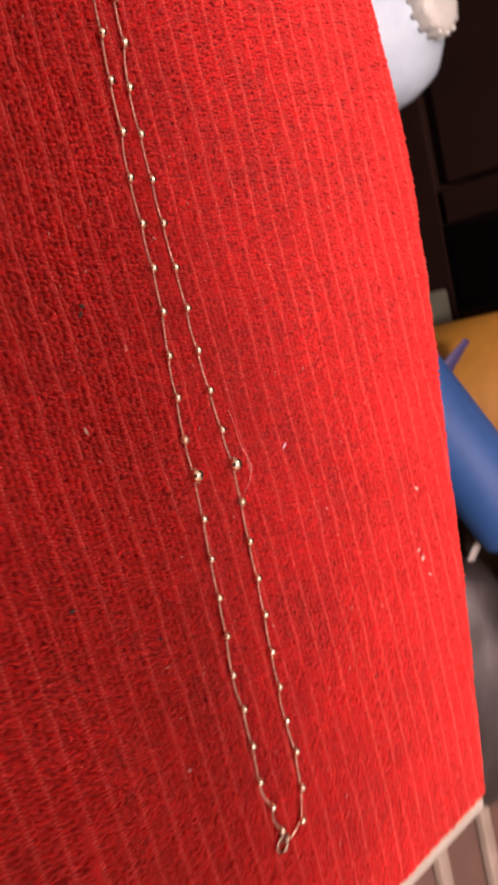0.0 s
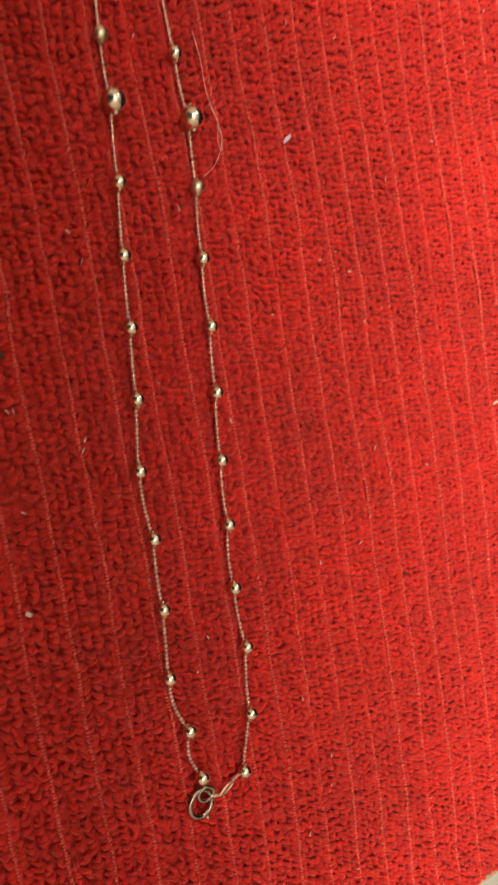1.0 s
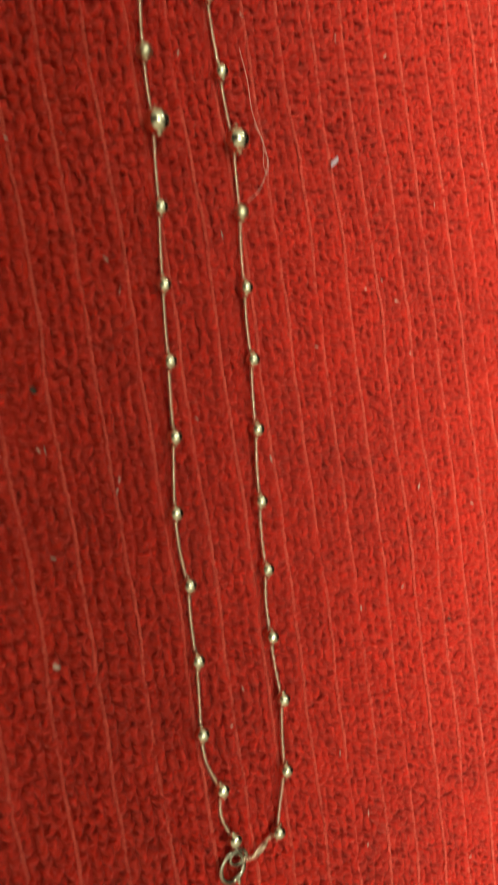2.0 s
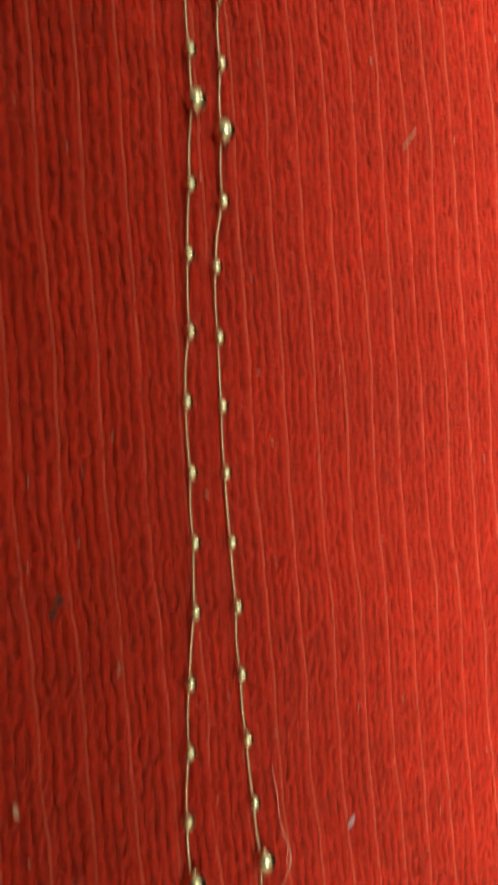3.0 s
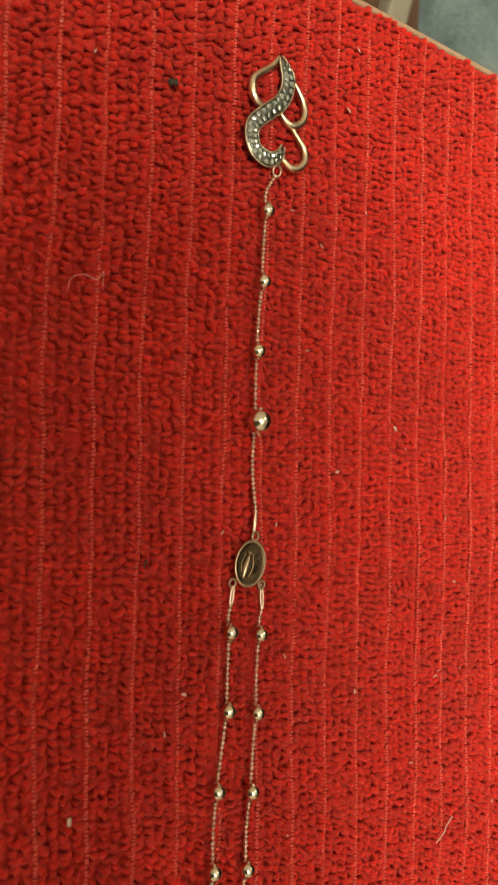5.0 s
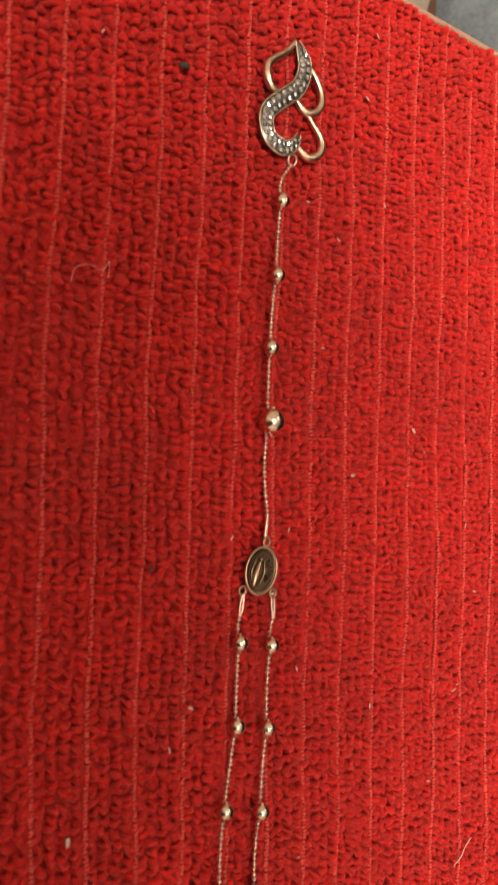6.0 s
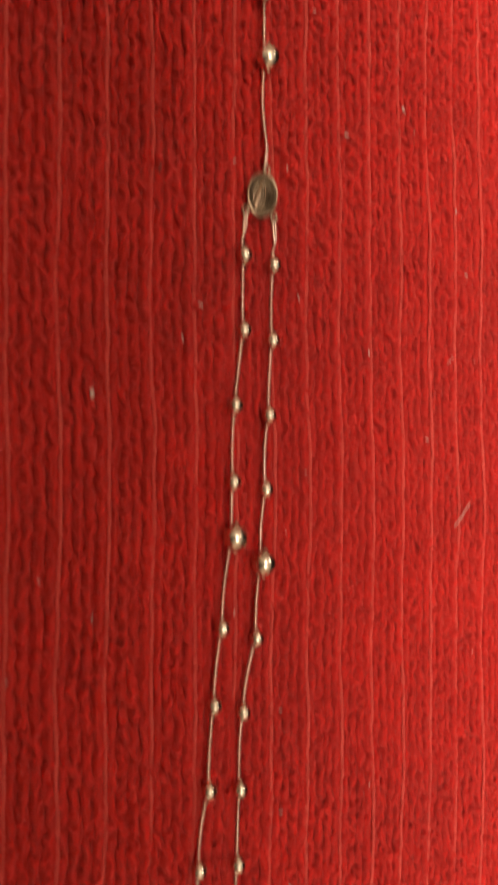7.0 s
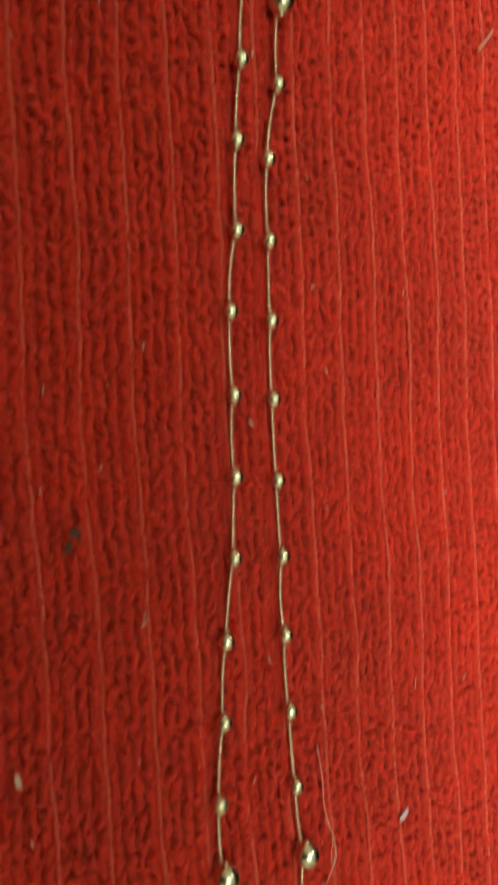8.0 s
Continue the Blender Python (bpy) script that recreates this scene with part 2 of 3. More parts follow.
def surface(u, y, n):
    """The point n above the pile's top at the cloth coordinates u, y, with the cloth's across and normal ways."""
    u, y, n = np.broadcast_arrays(np.asarray(u, float), np.asarray(y, float), np.asarray(n, float))
    turn_at = edge(y) - EDGE_R
    d = u - turn_at
    a = np.clip(d / EDGE_R, 0, math.pi / 2)
    fall = np.clip(d - EDGE_R * math.pi / 2, 0, 1)
    x = np.where(d <= 0, u, turn_at + (EDGE_R + n) * np.sin(a) )
    z = lay(y) - EDGE_R * (1 - np.cos(a)) + n * np.cos(a) - fall
    across = np.stack([np.cos(a), 0 * a, -np.sin(a)], -1)
    normal = np.stack([np.sin(a), 0 * a, np.cos(a)], -1)
    return np.stack([x, y, z], -1), across, normal


towel = empty("towel", (0, -0.14, 0), "red ribbed terry towel lying flat with lint on it", "towel")

# the woven ground of the towel, with a thickness
gu = np.concatenate([np.linspace(LEFT, 0.10, 40), np.linspace(0.102, 0.19, 70)])
gy = np.linspace(END_NEAR, END_FAR, 90)
U, V = np.meshgrid(gu, gy, indexing="ij")
sheet = []
for depth in (-0.0021, -0.0036):
    p, _, _ = surface(U, V, depth)
    sheet.append(p.reshape(-1, 3))
nu, nv = len(gu), len(gy)
idx = np.arange(nu * nv).reshape(nu, nv)
q = np.stack([idx[:-1, :-1], idx[1:, :-1], idx[1:, 1:], idx[:-1, 1:]], -1).reshape(-1, 4)
rim = []
for line in (idx[0, :], idx[-1, ::-1], idx[::-1, 0], idx[:, -1]):
    rim.append(np.stack([line[:-1], line[1:], line[1:] + nu * nv, line[:-1] + nu * nv], -1))
quads = np.concatenate([q, q[:, ::-1] + nu * nv, *rim])
under(towel, bulk("cloth", np.concatenate(sheet), quads, BACKING))


# where the necklace lies, bead by bead, in millimetres
LEFT_STRAND = [(-3.2, -11.7), (-2.7, -25.0), (-3.8, -38.3), (-3.5, -51.7), (-3.1, -61.2), (-4.4, -76.8), (-5.3, -89.8), (-5.4, -104.0), (-6.6, -116.9), (-6.0, -129.9), (-5.7, -142.8), (-5.9, -155.5), (-7.3, -168.4),
               (-7.7, -181.0), (-8.4, -193.6), (-7.6, -204.9), (-7.9, -218.5), (-8.5, -231.1), (-8.6, -243.6), (-8.8, -256.1), (-9.8, -268.7), (-8.3, -281.1), (-7.8, -294.1), (-8.0, -306.8), (-4.8, -317.7), (-3.0, -327.3)]
RIGHT_STRAND = [(3.2, -12.4), (3.6, -26.0), (3.5, -39.5), (3.5, -52.7), (3.2, -65.7), (2.9, -79.0), (0.8, -91.6), (1.0, -104.8), (1.3, -117.7), (1.7, -130.4), (2.6, -143.5), (3.6, -155.9), (4.2, -168.9),
                (5.3, -181.6), (6.7, -194.3), (8.5, -205.9), (8.6, -218.2), (8.3, -231.3), (8.6, -243.9), (8.4, -256.3), (8.0, -269.1), (8.3, -281.5), (8.3, -293.8), (9.9, -305.8), (9.4, -319.0), (6.7, -329.7)]
DROP_STRAND = [(-0.3, 24.7), (-0.8, 37.0), (-0.2, 49.5), (0.1, 62.5)]


def pressed(x, y):
    """0 to 1: how far the necklace's weight parts the pile at x, y."""
    near = np.full(np.shape(x), 1.0)
    for line in (LEFT_STRAND, RIGHT_STRAND, DROP_STRAND):
        for (ax, ay), (bx, by) in zip(line, line[1:]):
            ax, ay, bx, by = ax / 1000, ay / 1000, bx / 1000, by / 1000
            f = np.clip(((x - ax) * (bx - ax) + (y - ay) * (by - ay)) / ((bx - ax) ** 2 + (by - ay) ** 2), 0, 1)
            near = np.minimum(near, np.hypot(x - ax - f * (bx - ax), y - ay - f * (by - ay)))
    return np.clip(1 - (near - 0.0004) / 0.0011, 0, 1)


def loop_shapes(kinds, rows, sides):
    """Small arched yarn loops as (verts, quads); across is x, along is y, up is z."""
    shapes = []
    for _ in range(kinds):
        span, height, thick = rng.uniform(0.46, 0.62), rng.uniform(0.90, 1.45), rng.uniform(0.53, 0.67)
        lean, skew = rng.uniform(-0.6, 0.15), rng.uniform(-0.35, 0.35)
        verts = []
        for i in range(rows):
            a = math.pi * (0.06 + 0.88 * i / (rows - 1))
            c = np.array([-span * math.cos(a), lean * math.sin(a) + skew * math.cos(a), height * math.sin(a)])
            out = np.array([-math.cos(a), 0, math.sin(a)])
            fat = thick * (0.75 + 0.3 * math.sin(a)) * rng.uniform(0.82, 1.18)
            for k in range(sides):
                b = k * math.tau / sides
                verts.append(c + fat * rng.uniform(0.80, 1.20) * (math.cos(b) * out + math.sin(b) * np.array([0, 1.0, 0])))
        quads = [(i * sides + k, i * sides + (k + 1) % sides, (i + 1) * sides + (k + 1) % sides, (i + 1) * sides + k) for i in range(rows - 1) for k in range(sides)]
        shapes.append((np.array(verts) * 0.001, np.array(quads)))
    return shapes


def pile(name, u_from, u_to, step, rows, sides, cols, grow):
    """Columns of loops between each two cords, as one mesh."""
    shapes = loop_shapes(26, rows, sides)
    us, ys = [], []
    first, last = int((u_from + 0.0061) / PITCH) - 3, int((u_to + 0.0061) / PITCH) + 2
    for k in range(first, last):
        phase = rng.uniform(0, 1)
        for col in range(cols):
            n = int((END_FAR - END_NEAR) / step)
            y = END_NEAR + 0.0006 + (np.arange(n) + phase + rng.uniform(-0.16, 0.16)) * step + rng.normal(0, 0.00016, n)
            y = y[y < END_FAR - 0.0007]
            u = -0.0061 + PITCH * k + (0.00112 + 0.00596 * col / (cols - 1) if cols == 4 else 0.00158 + 0.00252 * col) + weave(y) + rng.normal(0, 0.00024, len(y))
            keep = (u >= u_from) & (u < u_to) & (rng.uniform(0, 1, len(y)) > 0.005)
            us.append(u[keep])
            ys.append(y[keep])
    u, y = np.concatenate(us), np.concatenate(ys)
    kind = rng.integers(0, len(shapes), len(u))
    yaw = rng.normal(0, 0.28, len(u))
    size = grow * rng.normal(1.0, 0.08, len(u)) * (1 + 0.06 * np.sin(u * 310 + y * 90) * np.sin(y * 170))
    flat = 1 - 0.7 * pressed(u, y)
    verts, quads, base = [], [], 0
    for s, (v, f) in enumerate(shapes):
        pick = kind == s
        m = int(pick.sum())
        if not m:
            continue
        c, sn = np.cos(yaw[pick])[:, None], np.sin(yaw[pick])[:, None]
        x = (v[None, :, 0] * c - v[None, :, 1] * sn) * size[pick][:, None]
        w = (v[None, :, 0] * sn + v[None, :, 1] * c) * size[pick][:, None]
        h = v[None, :, 2] * (size * flat)[pick][:, None]
        at, across, normal = surface(u[pick], y[pick], -CLOTH)
        p = at[:, None, :] + x[..., None] * across[:, None, :] + h[..., None] * normal[:, None, :]
        p[..., 1] += w
        verts.append(p.reshape(-1, 3))
        quads.append((f[None] + (np.arange(m) * len(v))[:, None, None]).reshape(-1, 4) + base)
        base += m * len(v)
    ob = under(towel, bulk(name, np.concatenate(verts), np.concatenate(quads), TERRY))
    return tagged(ob, kind="stuff")


pile("terry_surface", -0.068, 0.160, 0.00121, 5, 5, 4, 1.0)
pile("terry_surface", LEFT + 0.001, -0.068, 0.00186, 4, 5, 3, 1.2)


def cord_mesh(k, pitch):
    """A row of small cross stitches on a thin thread; some sink into the pile."""
    y = np.arange(END_NEAR + 0.001, END_FAR - 0.0008, pitch)
    y = y + rng.normal(0, pitch * 0.08, len(y))
    u = -0.0061 + PITCH * k + weave(y) + np.convolve(rng.normal(0, 0.0005, len(y) + 20), np.ones(21) / 21, "valid") + rng.normal(0, 0.00004, len(y))
    slow = np.interp(y, np.linspace(END_NEAR, END_FAR, 34), rng.normal(0, 0.00030, 34))
    lift = -0.00074 + slow + rng.normal(0, 0.00005, len(y)) - 0.0006 * pressed(u, y)
    at, across, normal = surface(u, y, lift)
    half = rng.normal(0.00034, 0.00005, len(y))[:, None]
    slant = rng.normal(0.00006, 0.00006, len(y))
    rows = []
    for side, up, fat in ((-1.0, -0.00016, 0.6), (-0.5, 0.00012, 1.0), (0.5, 0.00012, 1.0), (1.0, -0.00016, 0.6)):
        for along, high in ((-0.26, -0.00012), (0.0, 0.00006), (0.26, -0.00012)):
            p = at + across * half * side + normal * (up + high)
            p[:, 1] += along * pitch * fat * 1.25 + slant * side
            rows.append(p)
    n = len(y)
    i = np.array([r * 3 + c for r in range(3) for c in range(2)])
    block = np.stack([i, i + 3, i + 4, i + 1], -1)
    quads = (block[None] + (np.arange(n) * 12)[:, None, None]).reshape(-1, 4)
    return np.stack(rows, 1).reshape(-1, 3), quads


def ground_strip(k):
    """The low red ridge of weave on which a cord is stitched."""
    y = np.linspace(END_NEAR + 0.001, END_FAR - 0.001, 330)
    u = -0.0061 + PITCH * k + weave(y)
    rows = []
    for off, n in ((-0.0012, -0.0023), (-0.0008, -0.00150), (-0.0003, -0.00122), (0.0003, -0.00122), (0.0008, -0.00150), (0.0012, -0.0023)):
        rows.append(surface(u + off + rng.normal(0, 0.00007, len(y)), y, n + rng.normal(0, 0.00012, len(y)))[0])
    i = np.arange(len(y) - 1)[:, None] * 6 + np.arange(5)[None]
    return np.stack(rows, 1).reshape(-1, 3), np.stack([i, i + 1, i + 7, i + 6], -1).reshape(-1, 4)


for k in range(-25, 18):
    lowest, highest = -0.0061 + PITCH * k - 0.002, -0.0061 + PITCH * k + 0.0136
    if lowest > LEFT and highest < 0.168:
        under(towel, bulk("ground_strip", *ground_strip(k), TERRY))
        under(towel, bulk("cord", *cord_mesh(k, 0.00062 if lowest > -0.068 else 0.0012), CORD))

# rolled hems at both ends
HEM = material("tan_hem", (0.38, 0.26, 0.17), 0.9, tint=(0.28, 0.16, 0.10), scale=60, bump=0.6, bump_scale=3000)
for y_end in (END_FAR + 0.0004, END_NEAR - 0.0004):
    line, _, _ = surface(np.linspace(LEFT, 0.155, 120), np.full(120, y_end), -CLOTH - 0.0002)
    under(towel, part("hem", tube(bmesh.new(), [Vector(p) for p in line], 0.0007, 8), HEM, None, "tan stitched hem"))

# ---- the support under the towel ----
support = empty("storage_box", (0, -0.14, FLOOR), "beige wooden box that carries the red towel", "box")
SUP = -0.0100
under(support, part("lid", box((LEFT - 0.02, END_NEAR - 0.0085, SUP - 0.018), (0.1200, END_FAR - 0.0025, SUP), 0.003), BOARD))
under(support, part("body", box((LEFT - 0.01, END_NEAR + 0.012, FLOOR), (0.098, END_FAR - 0.016, SUP - 0.018), 0.004), BOARD))


# ---- the necklace ----
def on(x, y, lift=0.0):
    """A point in millimetres on the pile's top."""
    return Vector((x / 1000, y / 1000, float(lay(y / 1000)) + lift))


necklace = empty("rosary_necklace", on(0, 0), "fine gold rosary necklace with round beads laid on red towel", "necklace")
SMALL, LARGE = 0.00141, 0.00222


def bead_mesh(radius, name):
    """A hollow round bead with a small collar at each end of its bore, its axis along y."""
    collar = radius * 0.26
    rows = [(collar * 0.55, -radius * 1.10), (collar, -radius * 1.10), (collar * 1.05, -radius * 0.985)]
    rows += [(radius * math.cos(a), radius * math.sin(a) * 0.98) for a in (radians(-72 + 144 * i / 14) for i in range(15))]
    rows += [(collar * 1.05, radius * 0.985), (collar, radius * 1.10), (collar * 0.55, radius * 1.10)]
    bm = spin(rows, 22)
    bmesh.ops.rotate(bm, verts=bm.verts, matrix=Matrix.Rotation(radians(-90), 3, "X"))
    me = bpy.data.meshes.new(name)
    bmesh.ops.recalc_face_normals(bm, faces=bm.faces)
    bm.to_mesh(me)
    bm.free()
    me.polygons.foreach_set("use_smooth", [True] * len(me.polygons))
    return me


BEADS = {}
for kind_name, radius in (("small", SMALL), ("large", LARGE)):
    for look_name, mat in (("bright", GOLD), ("dull", GOLD_DULL)):
        BEADS[kind_name, look_name] = bead_mesh(radius, "bead")
        BEADS[kind_name, look_name].materials.append(mat)


def put_bead(x, y, large, dull, heading):
    radius = LARGE if large else SMALL
    ob = new("bead", BEADS["large" if large else "small", "dull" if dull else "bright"])
    ob.matrix_world = Matrix.Translation(on(x, y, radius * 0.95)) @ Matrix.Rotation(heading, 4, "Z") @ Matrix.Rotation(random.uniform(-0.1, 0.1), 4, "X")
    under(necklace, ob)
    if large:
        tagged(ob, "larger round gold bead")
    elif dull:
        tagged(ob, "duller gold bead")


def chain(points, name="chain"):
    """A fine ball chain through the points."""
    path = smooth_path(points, 24) if len(points) > 2 else [Vector(points[0]).lerp(Vector(points[1]), i / 40) for i in range(41)]
    lengths = [0.0]
    for a, b in zip(path, path[1:]):
        lengths.append(lengths[-1] + (b - a).length)
    total = lengths[-1]
    n = max(1, round(total / 0.00166))
    bm = bmesh.new()
    tube(bm, path[::4] + ([path[-1]] if (len(path) - 1) % 4 else []), 0.00012, 5)
    for k in range(2 * n):
        want = ((k // 2 + 0.5) / n * total) + (0.00037 if k % 2 else -0.00037)
        want = min(max(want, 0.0001), total - 0.0001)
        i = max(j for j, v in enumerate(lengths) if v <= want)
        i = min(i, len(path) - 2)
        f = (want - lengths[i]) / max(1e-9, lengths[i + 1] - lengths[i])
        at, way = path[i].lerp(path[i + 1], f), (path[i + 1] - path[i]).normalized()
        m = Matrix.Translation(at) @ way.to_track_quat("Z", "Y").to_matrix().to_4x4() @ Matrix.Rotation(k * 1.3, 4, "Z") @ Matrix.Rotation(0.25, 4, "X") @ Matrix.Diagonal((1.0, 0.96, 0.74, 1))
        bmesh.ops.create_uvsphere(bm, u_segments=10, v_segments=7, radius=0.00045 * random.uniform(0.94, 1.06), matrix=m)
    return under(necklace, part(name, bm, GOLD_CHAIN, None))


KINKS = {(-4.8, -317.7): -0.7, (-3.0, -327.3): -1.1, (-0.3, 24.7): -0.5, (2.1, 69.8): -0.9}


def strand(points, first, last, dulls=(), larges=()):
    """Beads at the points, and chain between them from first to last."""
    rows = [first, *points, last]
    for i, (x, y) in enumerate(points):
        (ax, ay), (bx, by) = rows[i], rows[i + 2]
        put_bead(x, y, i + 1 in larges, i + 1 in dulls, math.atan2(by - ay, bx - ax) - math.pi / 2 + random.uniform(-0.06, 0.06))
    for (ax, ay), (bx, by) in zip(rows, rows[1:]):
        sway = random.uniform(-0.14, 0.14) * (2.4 if min(ay, by) < -305 else 1)
        sway = KINKS.get((bx, by), sway)
        mid = on((ax + bx) / 2 + sway, (ay + by) / 2, 0.00042 + random.uniform(-0.0001, 0.0003))
        chain([on(ax, ay, 0.0008), mid, on(bx, by, 0.0008)])


strand(LEFT_STRAND, (-3.2, -6.8), (-2.2, -329.4), (15,), (5, 16))
strand(RIGHT_STRAND, (3.6, -7.4), (3.9, -330.7), (17,), (5, 16))
strand(DROP_STRAND, (1.0, 8.6), (2.1, 69.8), (), (1,))


def oval_plate(rx, ry, z0, z1, dome, sides=40, rings=6):
    """A domed oval plate centred on the origin."""
    rows = [(1.0, z0), (1.0, z1)] + [(math.cos(a), z1 + dome * math.sin(a)) for a in (i / rings * math.pi / 2 for i in range(1, rings))]
    bm = spin([(r, z) for r, z in rows], sides)
    for v in bm.verts:
        v.co.x *= rx
        v.co.y *= ry
    return bm


medal = part("centre_medal", oval_plate(0.0027, 0.0038, -0.0004, 0.0003, -0.00022), DARK_GOLD, None, "small oval dark gold medal")
medal.matrix_world = Matrix.Translation(on(0.2, -0.1, 0.0009)) @ Matrix.Rotation(radians(-7), 4, "Z") @ Matrix.Rotation(radians(-10), 4, "Y")
under(necklace, medal)


def medal_part(name, bm, mat, label=""):
    ob = part(name, bm, mat, None, label)
    ob.parent = medal
    return ob


medal_part("rim", tube(bmesh.new(), ring_path((0, 0, 0.0003), 0.0028, 0.0039, n=40), 0.00027, 8, True), BRONZE, "satin gold rim")
medal_part("inner_rim", tube(bmesh.new(), ring_path((0, 0, 0.00042), 0.0022, 0.0033, n=40), 0.00008, 6, True), DARK_GOLD)
relief = bmesh.new()
tube(relief, [Vector((-0.0006 + 0.12 * y, y, 0.00022)) for y in np.linspace(-0.0027, 0.0015, 14)], lambda t: 0.00022 + 0.00062 * math.sin(math.pi * min(1, 0.12 + 0.80 * t)) * (1 - 0.45 * t), 10, squash=0.8)
bmesh.ops.create_uvsphere(relief, u_segments=12, v_segments=8, radius=0.00040, matrix=Matrix.Translation((-0.00040, 0.0019, 0.00040)))
for bend in (-0.0011, 0.0010):
    tube(relief, smooth_path([(-0.0005 + bend * 0.6, -0.0023, 0.0002), (-0.0005 + bend * 1.1, -0.0004, 0.00028), (-0.0004 + bend * 0.7, 0.0018, 0.0002)], 6), 0.00013, 6)
medal_part("relief", relief, BRONZE, "raised worn plain relief")
ray_relief = bmesh.new()
for a in (-1.1, -0.75, -0.4, -0.05, 0.3, 0.65, 1.0):
    tube(ray_relief, [Vector((0.0004, 0.0004, 0.00018)), Vector((0.0005 + 0.0014 * math.cos(a), 0.0002 + 0.0022 * math.sin(a), 0.00024))], 0.00013, 5)
medal_part("ray_relief", ray_relief, DARK_GOLD)
for lug_name, cx, cy in (("top_lug", 0.0001, 0.0048), ("lower_lug", -0.0027, -0.0037), ("lower_lug", 0.0029, -0.0033)):
    medal_part(lug_name, tube(bmesh.new(), ring_path((cx, cy, 0.0002), 0.00060, 0.00070, n=18), 0.00025, 8, True), BRONZE)


def eye_link(name, a, b, width=0.0004, wire=0.00018):
    """A long wire eye from a to b."""
    a, b = Vector(a), Vector(b)
    mid, way = (a + b) / 2, (b - a)
    under(necklace, part(name, tube(bmesh.new(), ring_path(mid, way.length / 2, width, math.atan2(way.y, way.x), 0.5, 20), wire, 7, True), GOLD_CHAIN, None))


eye_link("eye_link", on(0.8, 4.6, 0.0009), on(1.0, 9.0, 0.0007), 0.00026, 0.00024)
eye_link("eye_link", on(-2.9, -4.0, 0.0008), on(-3.2, -7.4, 0.0007), 0.00024, 0.00023)
eye_link("eye_link", on(3.0, -3.7, 0.0010), on(3.6, -8.0, 0.0007), 0.00024, 0.00023)

# pendant of two entwined open hearts
PEND = 0.0011
BAND = [(0.3, 90.9), (1.4, 89.1), (2.2, 87.3), (1.9, 84.8), (0.7, 82.4), (-1.4, 80.4), (-3.5, 78.5), (-5.1, 76.6), (-5.4, 74.5), (-4.6, 72.4), (-2.7, 71.3), (-0.7, 71.4), (1.0, 72.8), (1.7, 74.6)]
UPPER_LEFT = [(0.3, 91.0), (-1.6, 88.5), (-4.3, 86.2), (-5.5, 84.5), (-5.3, 82.4), (-4.1, 81.0), (-2.1, 80.7)]
UPPER_RIGHT = [(2.8, 88.0), (4.7, 86.5), (6.3, 84.2), (6.7, 82.0), (5.8, 80.1), (4.0, 79.1), (2.5, 79.4), (1.1, 80.6)]
LOWER_RIGHT = [(3.2, 79.3), (5.5, 77.1), (7.0, 75.5), (7.2, 73.5), (6.0, 71.8), (3.9, 71.2), (1.4, 72.6)]


def band_width(t):
    return 0.00034 + 0.00118 * min(1, t / 0.12, (1 - t) / 0.2) ** 0.7


pendant = part("pendant", tube(bmesh.new(), smooth_path([on(x + 1.3, y + 0.7, PEND) for x, y in BAND], 7), band_width, 12, squash=0.46), SILVER, None, "open double heart pendant with a stone-set band")
under(necklace, pendant)


def pendant_part(name, bm, mat, label=""):
    return under_part(pendant, part(name, bm, mat, None, label))


def under_part(parent, ob):
    ob.parent = parent
    ob.matrix_parent_inverse = Matrix.Identity(4)
    return ob


for points in (UPPER_LEFT, UPPER_RIGHT, LOWER_RIGHT):
    pendant_part("heart_loop", tube(bmesh.new(), smooth_path([on(x + 1.3, y + 0.7, PEND - 0.0001) for x, y in points], 7), lambda t: 0.00046 + 0.00036 * math.sin(math.pi * t ** 1.4), 10, squash=1.0), SATIN, "polished gold loop")
centre_line = smooth_path([on(x + 1.3, y + 0.7, PEND) for x, y in BAND], 16)
for sign in (-1, 1):
    rail = []
    for i, p in enumerate(centre_line):
        ahead = (centre_line[min(i + 1, len(centre_line) - 1)] - centre_line[max(i - 1, 0)]).normalized()
        rail.append(p + Vector((ahead.y, -ahead.x, 0)) * sign * band_width(i / (len(centre_line) - 1)) * 0.93 + Vector((0, 0, 0.00042)))
    pendant_part("milgrain_rail", tube(bmesh.new(), rail, lambda t: 0.00015 + 0.00005 * math.sin(t * 420), 6), GOLD_DULL)
